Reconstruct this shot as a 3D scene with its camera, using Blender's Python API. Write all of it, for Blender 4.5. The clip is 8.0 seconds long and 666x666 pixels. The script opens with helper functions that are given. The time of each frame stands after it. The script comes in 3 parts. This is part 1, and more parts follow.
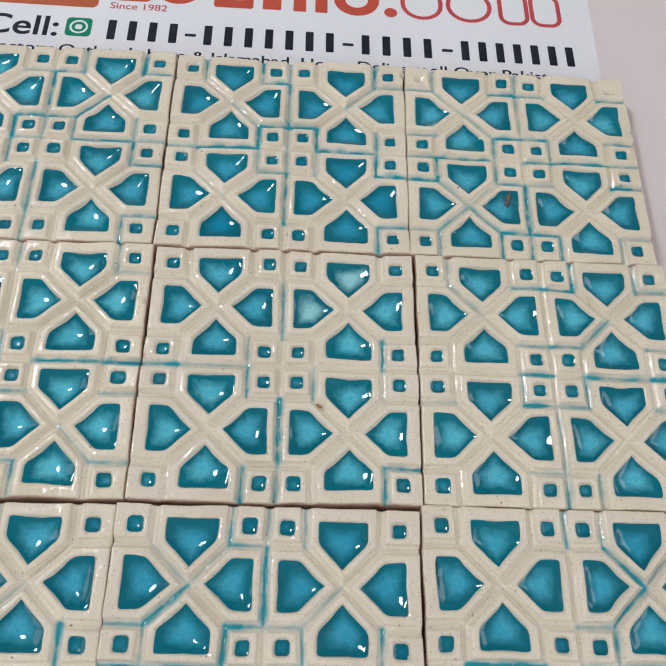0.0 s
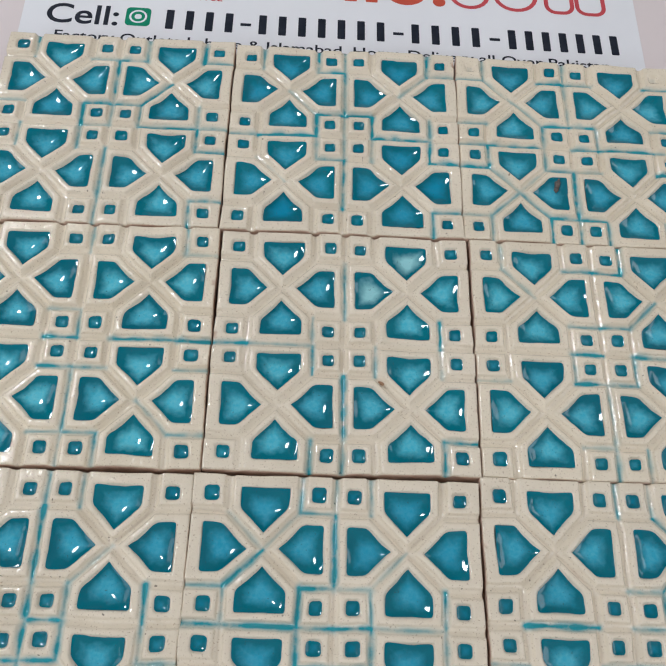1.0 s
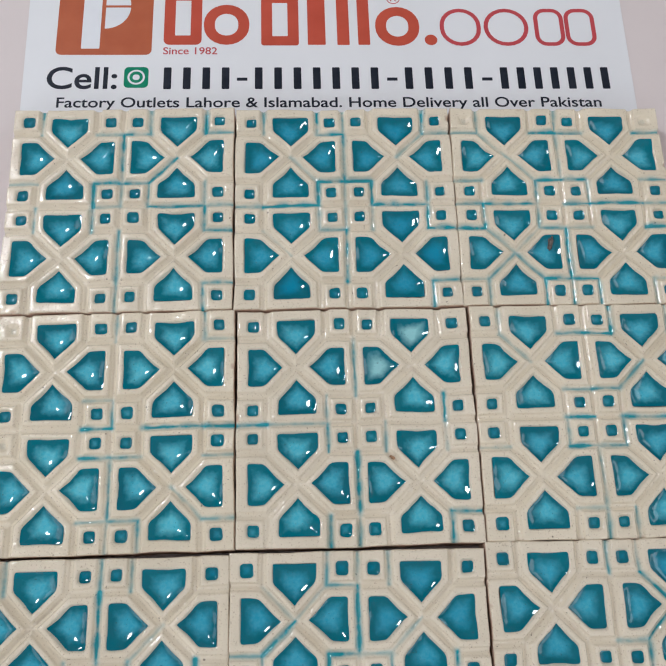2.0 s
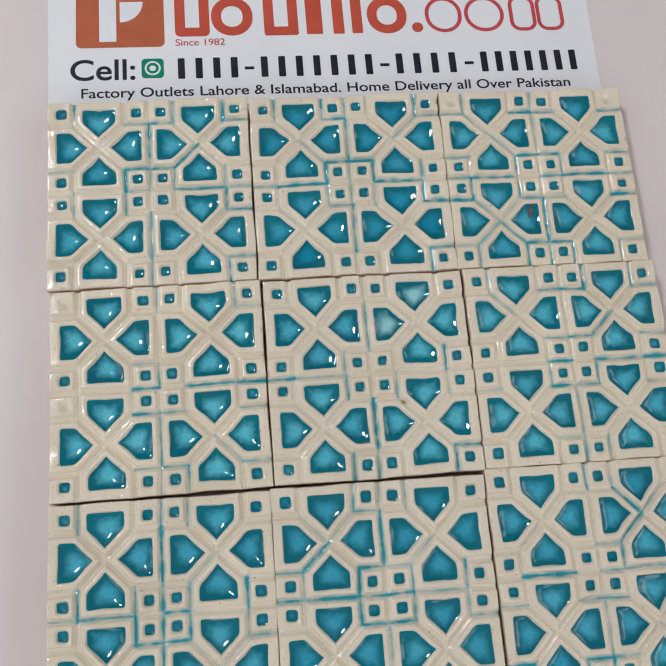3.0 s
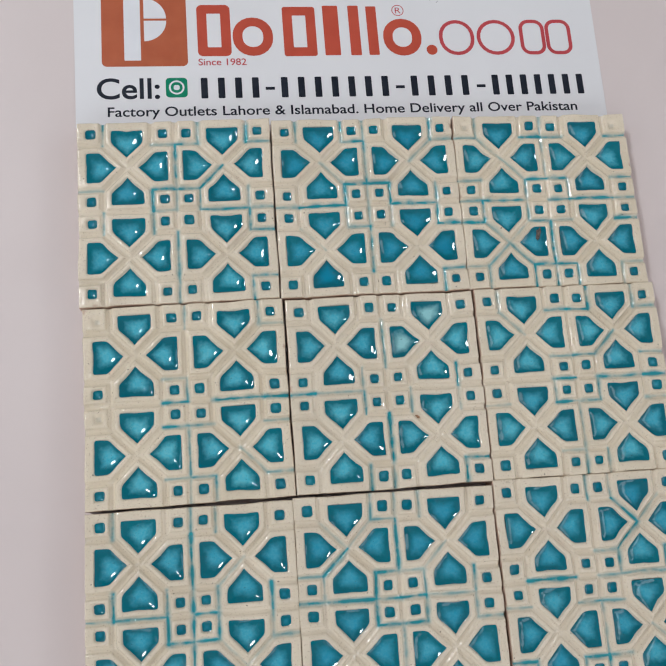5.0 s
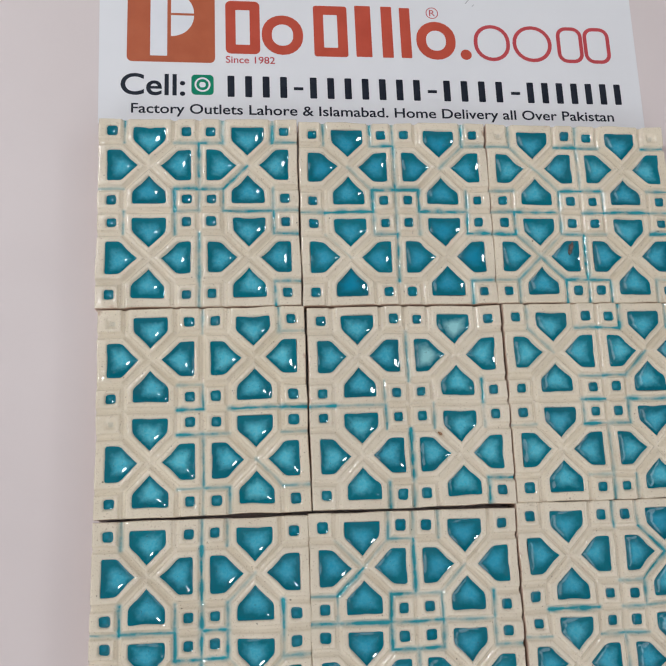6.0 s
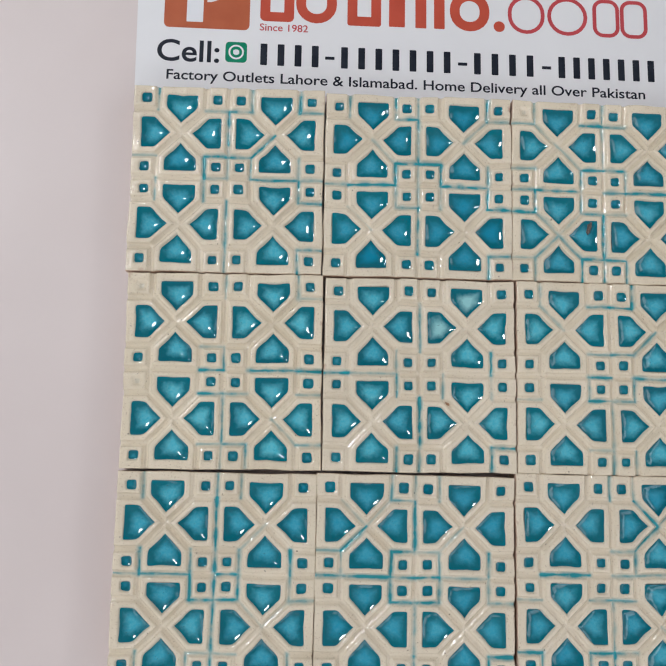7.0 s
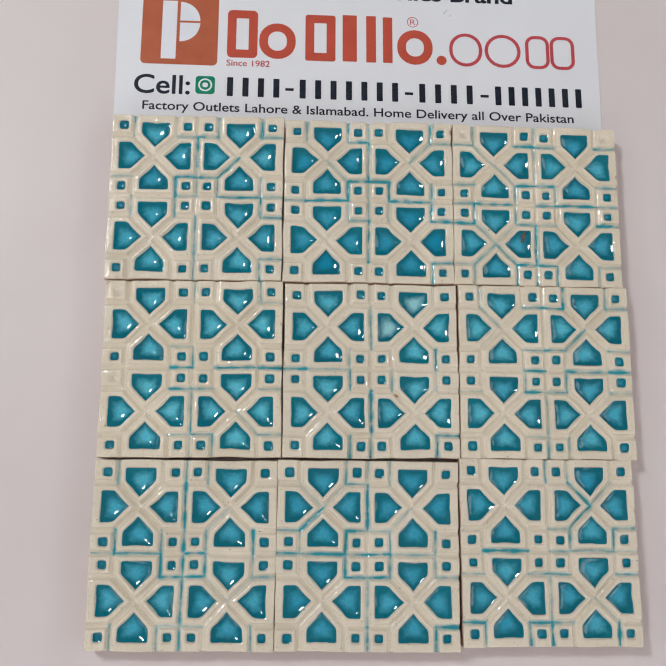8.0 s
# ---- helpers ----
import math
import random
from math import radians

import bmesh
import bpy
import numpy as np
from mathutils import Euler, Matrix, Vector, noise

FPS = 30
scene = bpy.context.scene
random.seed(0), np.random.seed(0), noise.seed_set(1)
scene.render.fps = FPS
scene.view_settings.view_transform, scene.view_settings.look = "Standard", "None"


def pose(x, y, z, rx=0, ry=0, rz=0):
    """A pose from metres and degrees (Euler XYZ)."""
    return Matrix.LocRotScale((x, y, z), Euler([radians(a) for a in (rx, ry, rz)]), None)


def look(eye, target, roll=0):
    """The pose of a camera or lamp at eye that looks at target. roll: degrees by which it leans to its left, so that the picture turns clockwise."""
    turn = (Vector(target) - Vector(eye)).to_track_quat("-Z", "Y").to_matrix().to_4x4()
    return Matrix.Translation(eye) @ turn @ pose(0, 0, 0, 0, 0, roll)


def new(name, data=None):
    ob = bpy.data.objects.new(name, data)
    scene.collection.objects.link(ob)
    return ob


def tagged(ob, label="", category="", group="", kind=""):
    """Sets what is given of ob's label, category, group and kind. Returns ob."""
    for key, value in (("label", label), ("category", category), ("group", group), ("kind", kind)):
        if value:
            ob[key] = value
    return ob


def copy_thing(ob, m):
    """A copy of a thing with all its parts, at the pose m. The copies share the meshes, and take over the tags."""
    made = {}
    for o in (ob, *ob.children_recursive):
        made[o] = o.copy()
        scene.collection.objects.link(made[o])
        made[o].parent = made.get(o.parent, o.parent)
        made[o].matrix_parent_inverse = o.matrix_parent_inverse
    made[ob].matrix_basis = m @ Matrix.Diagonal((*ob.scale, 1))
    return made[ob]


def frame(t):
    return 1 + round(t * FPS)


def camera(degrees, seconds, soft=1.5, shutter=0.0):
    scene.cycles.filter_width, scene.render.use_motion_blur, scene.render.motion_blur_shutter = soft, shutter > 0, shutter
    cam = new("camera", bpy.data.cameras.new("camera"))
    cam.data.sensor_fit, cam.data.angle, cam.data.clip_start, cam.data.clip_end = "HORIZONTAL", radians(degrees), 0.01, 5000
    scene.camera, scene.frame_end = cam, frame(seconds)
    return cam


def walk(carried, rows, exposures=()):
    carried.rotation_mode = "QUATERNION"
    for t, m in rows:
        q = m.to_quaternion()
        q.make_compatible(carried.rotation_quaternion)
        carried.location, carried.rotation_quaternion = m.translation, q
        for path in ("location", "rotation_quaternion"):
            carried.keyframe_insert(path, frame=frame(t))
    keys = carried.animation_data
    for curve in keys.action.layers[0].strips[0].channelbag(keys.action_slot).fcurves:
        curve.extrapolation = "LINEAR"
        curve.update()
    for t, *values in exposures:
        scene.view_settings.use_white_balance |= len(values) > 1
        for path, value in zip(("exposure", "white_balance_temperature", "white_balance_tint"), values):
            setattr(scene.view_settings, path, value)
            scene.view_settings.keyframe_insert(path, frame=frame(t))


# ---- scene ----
cam = camera(44.1, 8.0)
PATH = [
    (0, (0.004, -0.129, 0.283), (0.106, 0.805, -1.483), 7.0),
    (0.5, (-0.008, -0.139, 0.275), (0.092, 0.806, -1.484), 7.5),
    (1, (-0.016, -0.136, 0.296), (0.061, 0.754, -1.493), 6.1),
    (1.2, (-0.016, -0.122, 0.328), (0.056, 0.643, -1.518), 5.7),
    (2.3, (-0.025, -0.068, 0.36), (0.046, 0.55, -1.541), 3.3),
    (2.5, (-0.034, -0.066, 0.375), (0.044, 0.516, -1.536), 3.4),
    (3, (-0.05, -0.083, 0.401), (0.116, 0.436, -1.523), 13.1),
    (3.5, (-0.075, -0.068, 0.432), (0.099, 0.361, -1.514), 19.1),
    (4, (-0.076, -0.063, 0.432), (0.123, 0.384, -1.507), 21.2),
    (4.5, (-0.069, -0.062, 0.426), (0.138, 0.372, -1.515), 22.0),
    (4.7, (-0.069, -0.064, 0.428), (0.14, 0.373, -1.513), 21.3),
    (5.8, (-0.072, -0.053, 0.421), (0.116, 0.387, -1.521), 19.4),
    (6, (-0.075, -0.055, 0.414), (0.111, 0.392, -1.527), 20.5),
    (6.5, (-0.071, -0.053, 0.434), (0.046, 0.406, -1.509), 13.9),
    (6.7, (-0.08, -0.049, 0.444), (0.054, 0.299, -1.521), 21.2),
    (6.8, (-0.075, -0.047, 0.436), (0.029, 0.224, -1.542), 21.4),
    (7, (-0.058, -0.041, 0.437), (0.002, 0.25, -1.541), 12.3),
    (7.5, (-0.052, -0.065, 0.448), (0.078, 0.319, -1.51), 19.4),
    (8, (-0.038, -0.073, 0.477), (0.032, 0.325, -1.481), 10.0),
]
walk(cam, [(t, look(eye, target, roll)) for t, eye, target, roll in PATH],
     [(0, 0.11, 6360, 10), (1.2, 0.03, 6310, 10), (2.5, 0.02, 6400, 10), (4, -0.03, 6440, 10), (6, 0.0, 6430, 10), (8, 0.02, 6520, 10)])

# ---- light ----
world = bpy.data.worlds.new("world")
scene.world = world
world.use_nodes = True
world.node_tree.nodes["Background"].inputs[0].default_value = (0.9, 0.93, 1.0, 1)
world.node_tree.nodes["Background"].inputs[1].default_value = 0.05

CEILING = 2.6
GROUND = -0.003   # the tiles' faces lie about 11 mm above zero
ROOM = 5.8


LAMP_COLOUR = (0.90, 0.955, 1.0)
# one round lamp near by; further off, an added arc of large fill disks
SPOTS = [(-1.65, 1.28, 53.0)] + [(4.6 * math.cos(radians(a)), 4.6 * math.sin(radians(a)), 28.5 * (1 + 0.2 * math.cos(radians(a)))) for a in range(164, 392, 27)]


def lamp(name, shape, size, watts, x, y, drop):
    d = bpy.data.lights.new(name, "AREA")
    d.shape, d.size, d.energy, d.color = shape, size, watts, LAMP_COLOUR
    o = new(name, d)
    o.matrix_world = pose(x, y, CEILING - drop)


lamp("downlight_lamp", "DISK", 0.55, SPOTS[0][2], SPOTS[0][0], SPOTS[0][1], 0.012)
# unseen fill disks, added to soften and even out the light
for lamp_x, lamp_y, watts in SPOTS[1:]:
    lamp("fill_lamp", "DISK", 2.1, watts, lamp_x, lamp_y, 0.012)


# ---- materials ----
def material(name):
    m = bpy.data.materials.new(name)
    m.use_nodes = True
    t = m.node_tree
    return m, t, t.nodes["Principled BSDF"]


def node(t, kind, **sets):
    n = t.nodes.new(kind)
    for k, v in sets.items():
        n.inputs[k.replace("_", " ")].default_value = v
    return n


def ramp(t, fac, stops):
    r = t.nodes.new("ShaderNodeValToRGB")
    e = r.color_ramp.elements
    while len(e) < len(stops):
        e.new(0.5)
    for el, (p, c) in zip(e, stops):
        el.position, el.color = p, (*c, 1)
    t.links.new(fac, r.inputs[0])
    return r.outputs[0]


def mix(t, fac, a, b, blend="MIX"):
    n = t.nodes.new("ShaderNodeMix")
    n.data_type, n.blend_type = "RGBA", blend
    for slot, v in ((0, fac), (6, a), (7, b)):
        if isinstance(v, (int, float)):
            n.inputs[slot].default_value = v
        elif isinstance(v, tuple):
            n.inputs[slot].default_value = (*v, 1)
        else:
            t.links.new(v, n.inputs[slot])
    return n.outputs[2]


def maths(t, op, a, b=0.0):
    n = t.nodes.new("ShaderNodeMath")
    n.operation = op
    for slot, v in ((0, a), (1, b)):
        if isinstance(v, (int, float)):
            n.inputs[slot].default_value = v
        else:
            t.links.new(v, n.inputs[slot])
    return n.outputs[0]


def noise_of(t, scale, detail=3.0, coords=None):
    n = node(t, "ShaderNodeTexNoise", Scale=scale, Detail=detail)
    t.links.new(coords or place_of(t), n.inputs["Vector"])
    return n.outputs["Fac"]


def place_of(t):
    return t.nodes.new("ShaderNodeNewGeometry").outputs["Position"]


def bump(t, bsdf, height, strength, distance):
    n = node(t, "ShaderNodeBump", Strength=strength, Distance=distance)
    t.links.new(height, n.inputs["Height"])
    t.links.new(n.outputs[0], bsdf.inputs["Normal"])


def cream_glaze():
    m, t, b = material("cream_glaze")
    rnd = t.nodes.new("ShaderNodeObjectInfo").outputs["Random"]
    base = ramp(t, noise_of(t, 35, 4), [(0.3, (0.69, 0.60, 0.452)), (0.7, (0.788, 0.692, 0.536))])
    base = mix(t, maths(t, "MULTIPLY", rnd, 0.25), base, (0.72, 0.65, 0.56))
    # tiny brown specks in the body showing through the glaze
    specks = ramp(t, noise_of(t, 1500, 1), [(0.29, (1, 1, 1)), (0.35, (0, 0, 0))])
    base = mix(t, maths(t, "MULTIPLY", specks, 0.5), base, (0.30, 0.19, 0.11))
    dark = ramp(t, noise_of(t, 520, 1), [(0.20, (1, 1, 1)), (0.235, (0, 0, 0))])
    base = mix(t, maths(t, "MULTIPLY", dark, 0.75), base, (0.10, 0.07, 0.05))
    patches = ramp(t, noise_of(t, 160, 3), [(0.62, (0, 0, 0)), (0.75, (1, 1, 1))])
    base = mix(t, maths(t, "MULTIPLY", patches, 0.35), base, (0.70, 0.58, 0.46))
    # turquoise that has run along some of the grooves
    tint = t.nodes.new("ShaderNodeAttribute")
    tint.attribute_name = "run"
    broken = ramp(t, noise_of(t, 140, 5), [(0.33, (0.3, 0.3, 0.3)), (0.6, (1, 1, 1))])
    amount = maths(t, "MINIMUM", maths(t, "MULTIPLY", maths(t, "MULTIPLY", tint.outputs["Fac"], broken), 1.35), 1.0)
    base = mix(t, amount, base, (0.01, 0.29, 0.345))
    worn = t.nodes.new("ShaderNodeAttribute")
    worn.attribute_name = "worn"
    base = mix(t, worn.outputs["Fac"], base, (0.55, 0.39, 0.29))
    coat = t.nodes.new("ShaderNodeAttribute")
    coat.attribute_name = "coat"
    base = mix(t, coat.outputs["Fac"], base, (0.0, 0.145, 0.21))
    t.links.new(base, b.inputs["Base Color"])
    t.links.new(ramp(t, noise_of(t, 60, 3), [(0.3, (0.04, 0.04, 0.04)), (0.7, (0.10, 0.10, 0.10))]), b.inputs["Roughness"])
    b.inputs["Specular IOR Level"].default_value = 0.8
    ripple = maths(t, "ADD", noise_of(t, 560, 2), maths(t, "MULTIPLY", noise_of(t, 150, 2), 1.6))
    ripple = maths(t, "ADD", ripple, maths(t, "MULTIPLY", noise_of(t, 1700, 3), 0.4))
    bump(t, b, ripple, 0.9, 0.00027)
    return m


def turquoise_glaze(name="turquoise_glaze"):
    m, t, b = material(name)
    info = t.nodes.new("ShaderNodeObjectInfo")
    # colour weight: low at the pool's middle, full at its rim
    rise = t.nodes.new("ShaderNodeAttribute")
    rise.attribute_name = "rise"
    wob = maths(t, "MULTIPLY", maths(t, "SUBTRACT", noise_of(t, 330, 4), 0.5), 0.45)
    depth = maths(t, "ADD", rise.outputs["Fac"], wob)
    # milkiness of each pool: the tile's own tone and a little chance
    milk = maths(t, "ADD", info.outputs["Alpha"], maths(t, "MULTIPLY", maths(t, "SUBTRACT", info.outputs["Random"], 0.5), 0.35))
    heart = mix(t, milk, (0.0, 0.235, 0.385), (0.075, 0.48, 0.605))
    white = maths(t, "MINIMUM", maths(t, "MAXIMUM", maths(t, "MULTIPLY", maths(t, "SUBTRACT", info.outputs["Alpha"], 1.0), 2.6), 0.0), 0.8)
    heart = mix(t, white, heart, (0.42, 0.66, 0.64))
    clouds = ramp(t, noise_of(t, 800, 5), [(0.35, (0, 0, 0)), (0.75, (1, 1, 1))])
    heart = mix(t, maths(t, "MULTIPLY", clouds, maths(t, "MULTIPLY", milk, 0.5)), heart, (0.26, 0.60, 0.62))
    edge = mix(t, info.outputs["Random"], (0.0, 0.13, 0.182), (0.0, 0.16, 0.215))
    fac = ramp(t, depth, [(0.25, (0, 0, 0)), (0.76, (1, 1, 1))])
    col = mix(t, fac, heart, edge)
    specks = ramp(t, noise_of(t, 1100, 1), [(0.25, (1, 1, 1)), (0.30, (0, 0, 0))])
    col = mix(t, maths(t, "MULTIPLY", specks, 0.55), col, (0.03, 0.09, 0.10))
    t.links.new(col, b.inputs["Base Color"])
    b.inputs["Roughness"].default_value = 0.05
    b.inputs["IOR"].default_value = 1.42
    bump(t, b, noise_of(t, 150, 2), 0.06, 0.0008)
    return m


def plain(name, low, high, scale, rough, detail=4.0, relief=0.0, relief_scale=300, gloss=0.5):
    m, t, b = material(name)
    t.links.new(ramp(t, noise_of(t, scale, detail), [(0.3, low), (0.7, high)]), b.inputs["Base Color"])
    t.links.new(ramp(t, noise_of(t, scale * 2.3, 2), [(0.3, (rough * 0.8,) * 3), (0.7, (rough * 1.25,) * 3)]), b.inputs["Roughness"])
    b.inputs["Specular IOR Level"].default_value = gloss
    if relief:
        bump(t, b, noise_of(t, relief_scale, 3), 0.4, relief)
    return m


CREAM = cream_glaze()
POOL = turquoise_glaze()
BISQUE = plain("bisque_clay", (0.50, 0.34, 0.25), (0.66, 0.50, 0.40), 240, 0.75, relief=0.0006, relief_scale=900)
FLOOR = plain("polished_floor", (0.665, 0.585, 0.57), (0.71, 0.632, 0.616), 7, 0.5, relief=0.00008, relief_scale=40, gloss=0.3)
WALL = plain("wall_paint", (0.60, 0.585, 0.57), (0.66, 0.645, 0.63), 3, 0.6, relief=0.0005)
CEIL = plain("ceiling_paint", (0.62, 0.61, 0.60), (0.68, 0.67, 0.66), 3, 0.7, relief=0.0005)
PAPER = plain("coated_paper", (0.735, 0.735, 0.75), (0.765, 0.765, 0.78), 18, 0.40, relief=0.00005, relief_scale=30)
INK_DARK = plain("dark_ink", (0.010, 0.013, 0.022), (0.02, 0.024, 0.036), 200, 0.4, gloss=0.15)
INK_RED = plain("red_ink", (0.47, 0.075, 0.045), (0.53, 0.09, 0.055), 90, 0.4, gloss=0.15)
INK_CRIMSON = plain("crimson_ink", (0.46, 0.06, 0.07), (0.52, 0.075, 0.085), 90, 0.4, gloss=0.15)
INK_RUST = plain("rust_ink", (0.42, 0.105, 0.05), (0.47, 0.125, 0.06), 90, 0.4, gloss=0.15)
INK_GREEN = plain("green_ink", (0.0, 0.20, 0.11), (0.01, 0.24, 0.13), 120, 0.4, gloss=0.15)
INK_WHITE = plain("white_ink", (0.72, 0.73, 0.76), (0.77, 0.78, 0.81), 60, 0.4, gloss=0.15)
FLAKE = plain("dead_leaf_flake", (0.045, 0.038, 0.034), (0.20, 0.16, 0.135), 700, 0.7, relief=0.0005, relief_scale=900)
STAIN = plain("rust_stain", (0.20, 0.09, 0.04), (0.38, 0.22, 0.12), 900, 0.4)
SMUDGE = plain("grey_smudge", (0.42, 0.41, 0.42), (0.60, 0.60, 0.62), 300, 0.4)
METAL = plain("white_metal", (0.74, 0.73, 0.71), (0.80, 0.79, 0.77), 40, 0.35)


def finish(name, bm, mat, parent=None, label="", smooth=False):
    me = bpy.data.meshes.new(name)
    bm.to_mesh(me)
    bm.free()
    me.materials.append(mat)
    if smooth:
        me.shade_smooth()
    ob = new(name, me)
    if parent is not None:
        ob.parent = parent
    if label:
        ob["label"] = label
    return ob


part = finish


def box(x0, x1, y0, y1, z0, z1, bevel=0.0):
    bm = bmesh.new()
    bmesh.ops.create_cube(bm, size=1.0)
    for v in bm.verts:
        v.co = Vector((x0 + (v.co.x + 0.5) * (x1 - x0), y0 + (v.co.y + 0.5) * (y1 - y0), z0 + (v.co.z + 0.5) * (z1 - z0)))
    if bevel:
        bmesh.ops.bevel(bm, geom=bm.edges[:], offset=bevel, segments=2, affect="EDGES")
    return bm


# ---- the room ----
tagged(finish("floor", box(-ROOM, ROOM, -ROOM, ROOM, -0.1, GROUND), FLOOR), "pale pinkish white polished floor, glossy and plain", "floor", kind="structure")
tagged(finish("ceiling", box(-ROOM, ROOM, -ROOM, ROOM, CEILING, CEILING + 0.1), CEIL), "plain white painted ceiling", "ceiling", kind="structure")
for wall_name, wall_box in (
    ("wall_north", (-ROOM, ROOM, ROOM, ROOM + 0.12)), ("wall_south", (-ROOM, ROOM, -ROOM - 0.12, -ROOM)),
    ("wall_east", (ROOM, ROOM + 0.12, -ROOM, ROOM)), ("wall_west", (-ROOM - 0.12, -ROOM, -ROOM, ROOM)),
):
    tagged(finish(wall_name, box(*wall_box, GROUND, CEILING), WALL), "plain off-white painted wall", "wall", kind="structure")


def ring(r_in, r_out, z0, z1, n=40):
    bm = bmesh.new()
    loops = []
    for r, z in ((r_in, z0), (r_in, z1), (r_out, z1), (r_out, z0)):
        loops.append([bm.verts.new((r * math.cos(2 * math.pi * i / n), r * math.sin(2 * math.pi * i / n), z)) for i in range(n)])
    for k in range(4):
        p, q = loops[k], loops[(k + 1) % 4]
        for i in range(n):
            bm.faces.new((p[i], p[(i + 1) % n], q[(i + 1) % n], q[i]))
    bmesh.ops.recalc_face_normals(bm, faces=bm.faces[:])
    return bm


fitting = finish("ceiling_downlight", ring(0.285, 0.31, -0.02, 0.0), METAL)
fitting.matrix_world = pose(SPOTS[0][0], SPOTS[0][1], CEILING)
tagged(fitting, "round white metal downlight rim on the ceiling", "ceiling light")
# rims that go with the added fill disks
fill_rim = finish("ceiling_fill_rim", ring(1.06, 1.09, -0.02, 0.0), METAL)
fill_rim.matrix_world = pose(SPOTS[1][0], SPOTS[1][1], CEILING)
tagged(fill_rim, "large round white rim of an added fill light on the ceiling", "ceiling light", "round ceiling lights")
for lamp_x, lamp_y, watts in SPOTS[2:]:
    copy_thing(fill_rim, pose(lamp_x, lamp_y, CEILING))

# ---- the relief tiles ----
MM = 0.001
HALF = 50.6 * MM      # half a tile's width
QUARTER = 50.0 * MM   # one quarter of the pattern
THICK = 14.0 * MM
GRID = 290
SQ = 0.245            # corner square, as a share of the quarter


def clamp01(a):
    return np.clip(a, 0.0, 1.0)


def smooth(a, lo, hi):
    s = clamp01((a - lo) / (hi - lo))
    return s * s * (3 - 2 * s)


def house_fields(u, v):
    """Distance to the nearest groove line, and depth inside the nearest pool or hole, in metres, for a quarter's u, v in 0 to 1."""
    uu, vv = np.minimum(u, 1 - u), np.minimum(v, 1 - v)
    in_square = (uu < SQ) & (vv < SQ)
    # square cells in the corners
    d_sq = np.minimum(np.abs(SQ - uu), np.abs(SQ - vv))
    hole = 0.020 - ((np.abs(uu - 0.124) ** 4 + np.abs(vv - 0.124) ** 4) ** 0.25)
    # five-sided cells between them: fold so that the cell stands on the edge v = 0
    a = np.where(vv < uu, u, v)
    b = np.where(vv < uu, vv, uu)
    a = np.minimum(a, 1 - a)
    diag = (a - b) / math.sqrt(2)
    side = np.where(b < SQ, a - SQ, 9.0)
    corner = np.hypot(np.maximum(a - SQ, 0), np.maximum(b - SQ, 0))
    d_ho = np.minimum(np.abs(diag), np.where(b < SQ, np.abs(side), corner + 9.0 * (b < SQ)))
    d_ho = np.where(b >= SQ, np.abs(diag), d_ho)
    # soft minimum of the three sides, so that the corners come out rounded
    pool = -0.010 * np.log(np.exp(-(a - 0.358) / 0.010) + np.exp(-(b - 0.105) / 0.010) + np.exp(-np.clip(diag - 0.104, -1.5, 2) / 0.010))
    groove = np.where(in_square, d_sq, d_ho)
    inside = np.where(in_square, hole, pool)
    return groove * QUARTER, inside * QUARTER, in_square


def waves(rng, x, y, scale, count=7):
    out = np.zeros_like(x)
    for _ in range(count):
        k, a, p = rng.uniform(0.4, 1.6) / scale, rng.uniform(0, 2 * math.pi), rng.uniform(0, 2 * math.pi)
        out += np.sin(2 * math.pi * k * (x * math.cos(a) + y * math.sin(a)) + p)
    return out / math.sqrt(count)


def segment(token):
    """Ends of a groove named by a token, in quarters (0 to 2 across the tile, y down from the far edge)."""
    if token[0] in "nsew":
        k = int(token[1])
        lo, hi = ((0, SQ), (SQ, 1 - SQ), (1 - SQ, 1))[k]
        dx, dy = {"n": (0, -1), "s": (0, 1), "e": (1, 0), "w": (-1, 0)}[token[0]]
        return (1 + dx * lo, 1 + dy * lo, 1 + dx * hi, 1 + dy * hi)
    ox, oy = {"a": (0, 0), "b": (1, 0), "c": (0, 1), "d": (1, 1)}[token[0]]
    digit = int(token[2] if token[1] == "x" else token[1]) - 1
    right, low = digit % 2, digit // 2
    cx, cy = (1 - SQ if right else SQ), (1 - SQ if low else SQ)
    if token[1] == "x":
        return (ox + 0.5, oy + 0.5, ox + cx, oy + cy)
    if token[2] == "h":
        return (ox + cx, oy + cy, ox + right, oy + cy)
    return (ox + cx, oy + cy, ox + cx, oy + low)


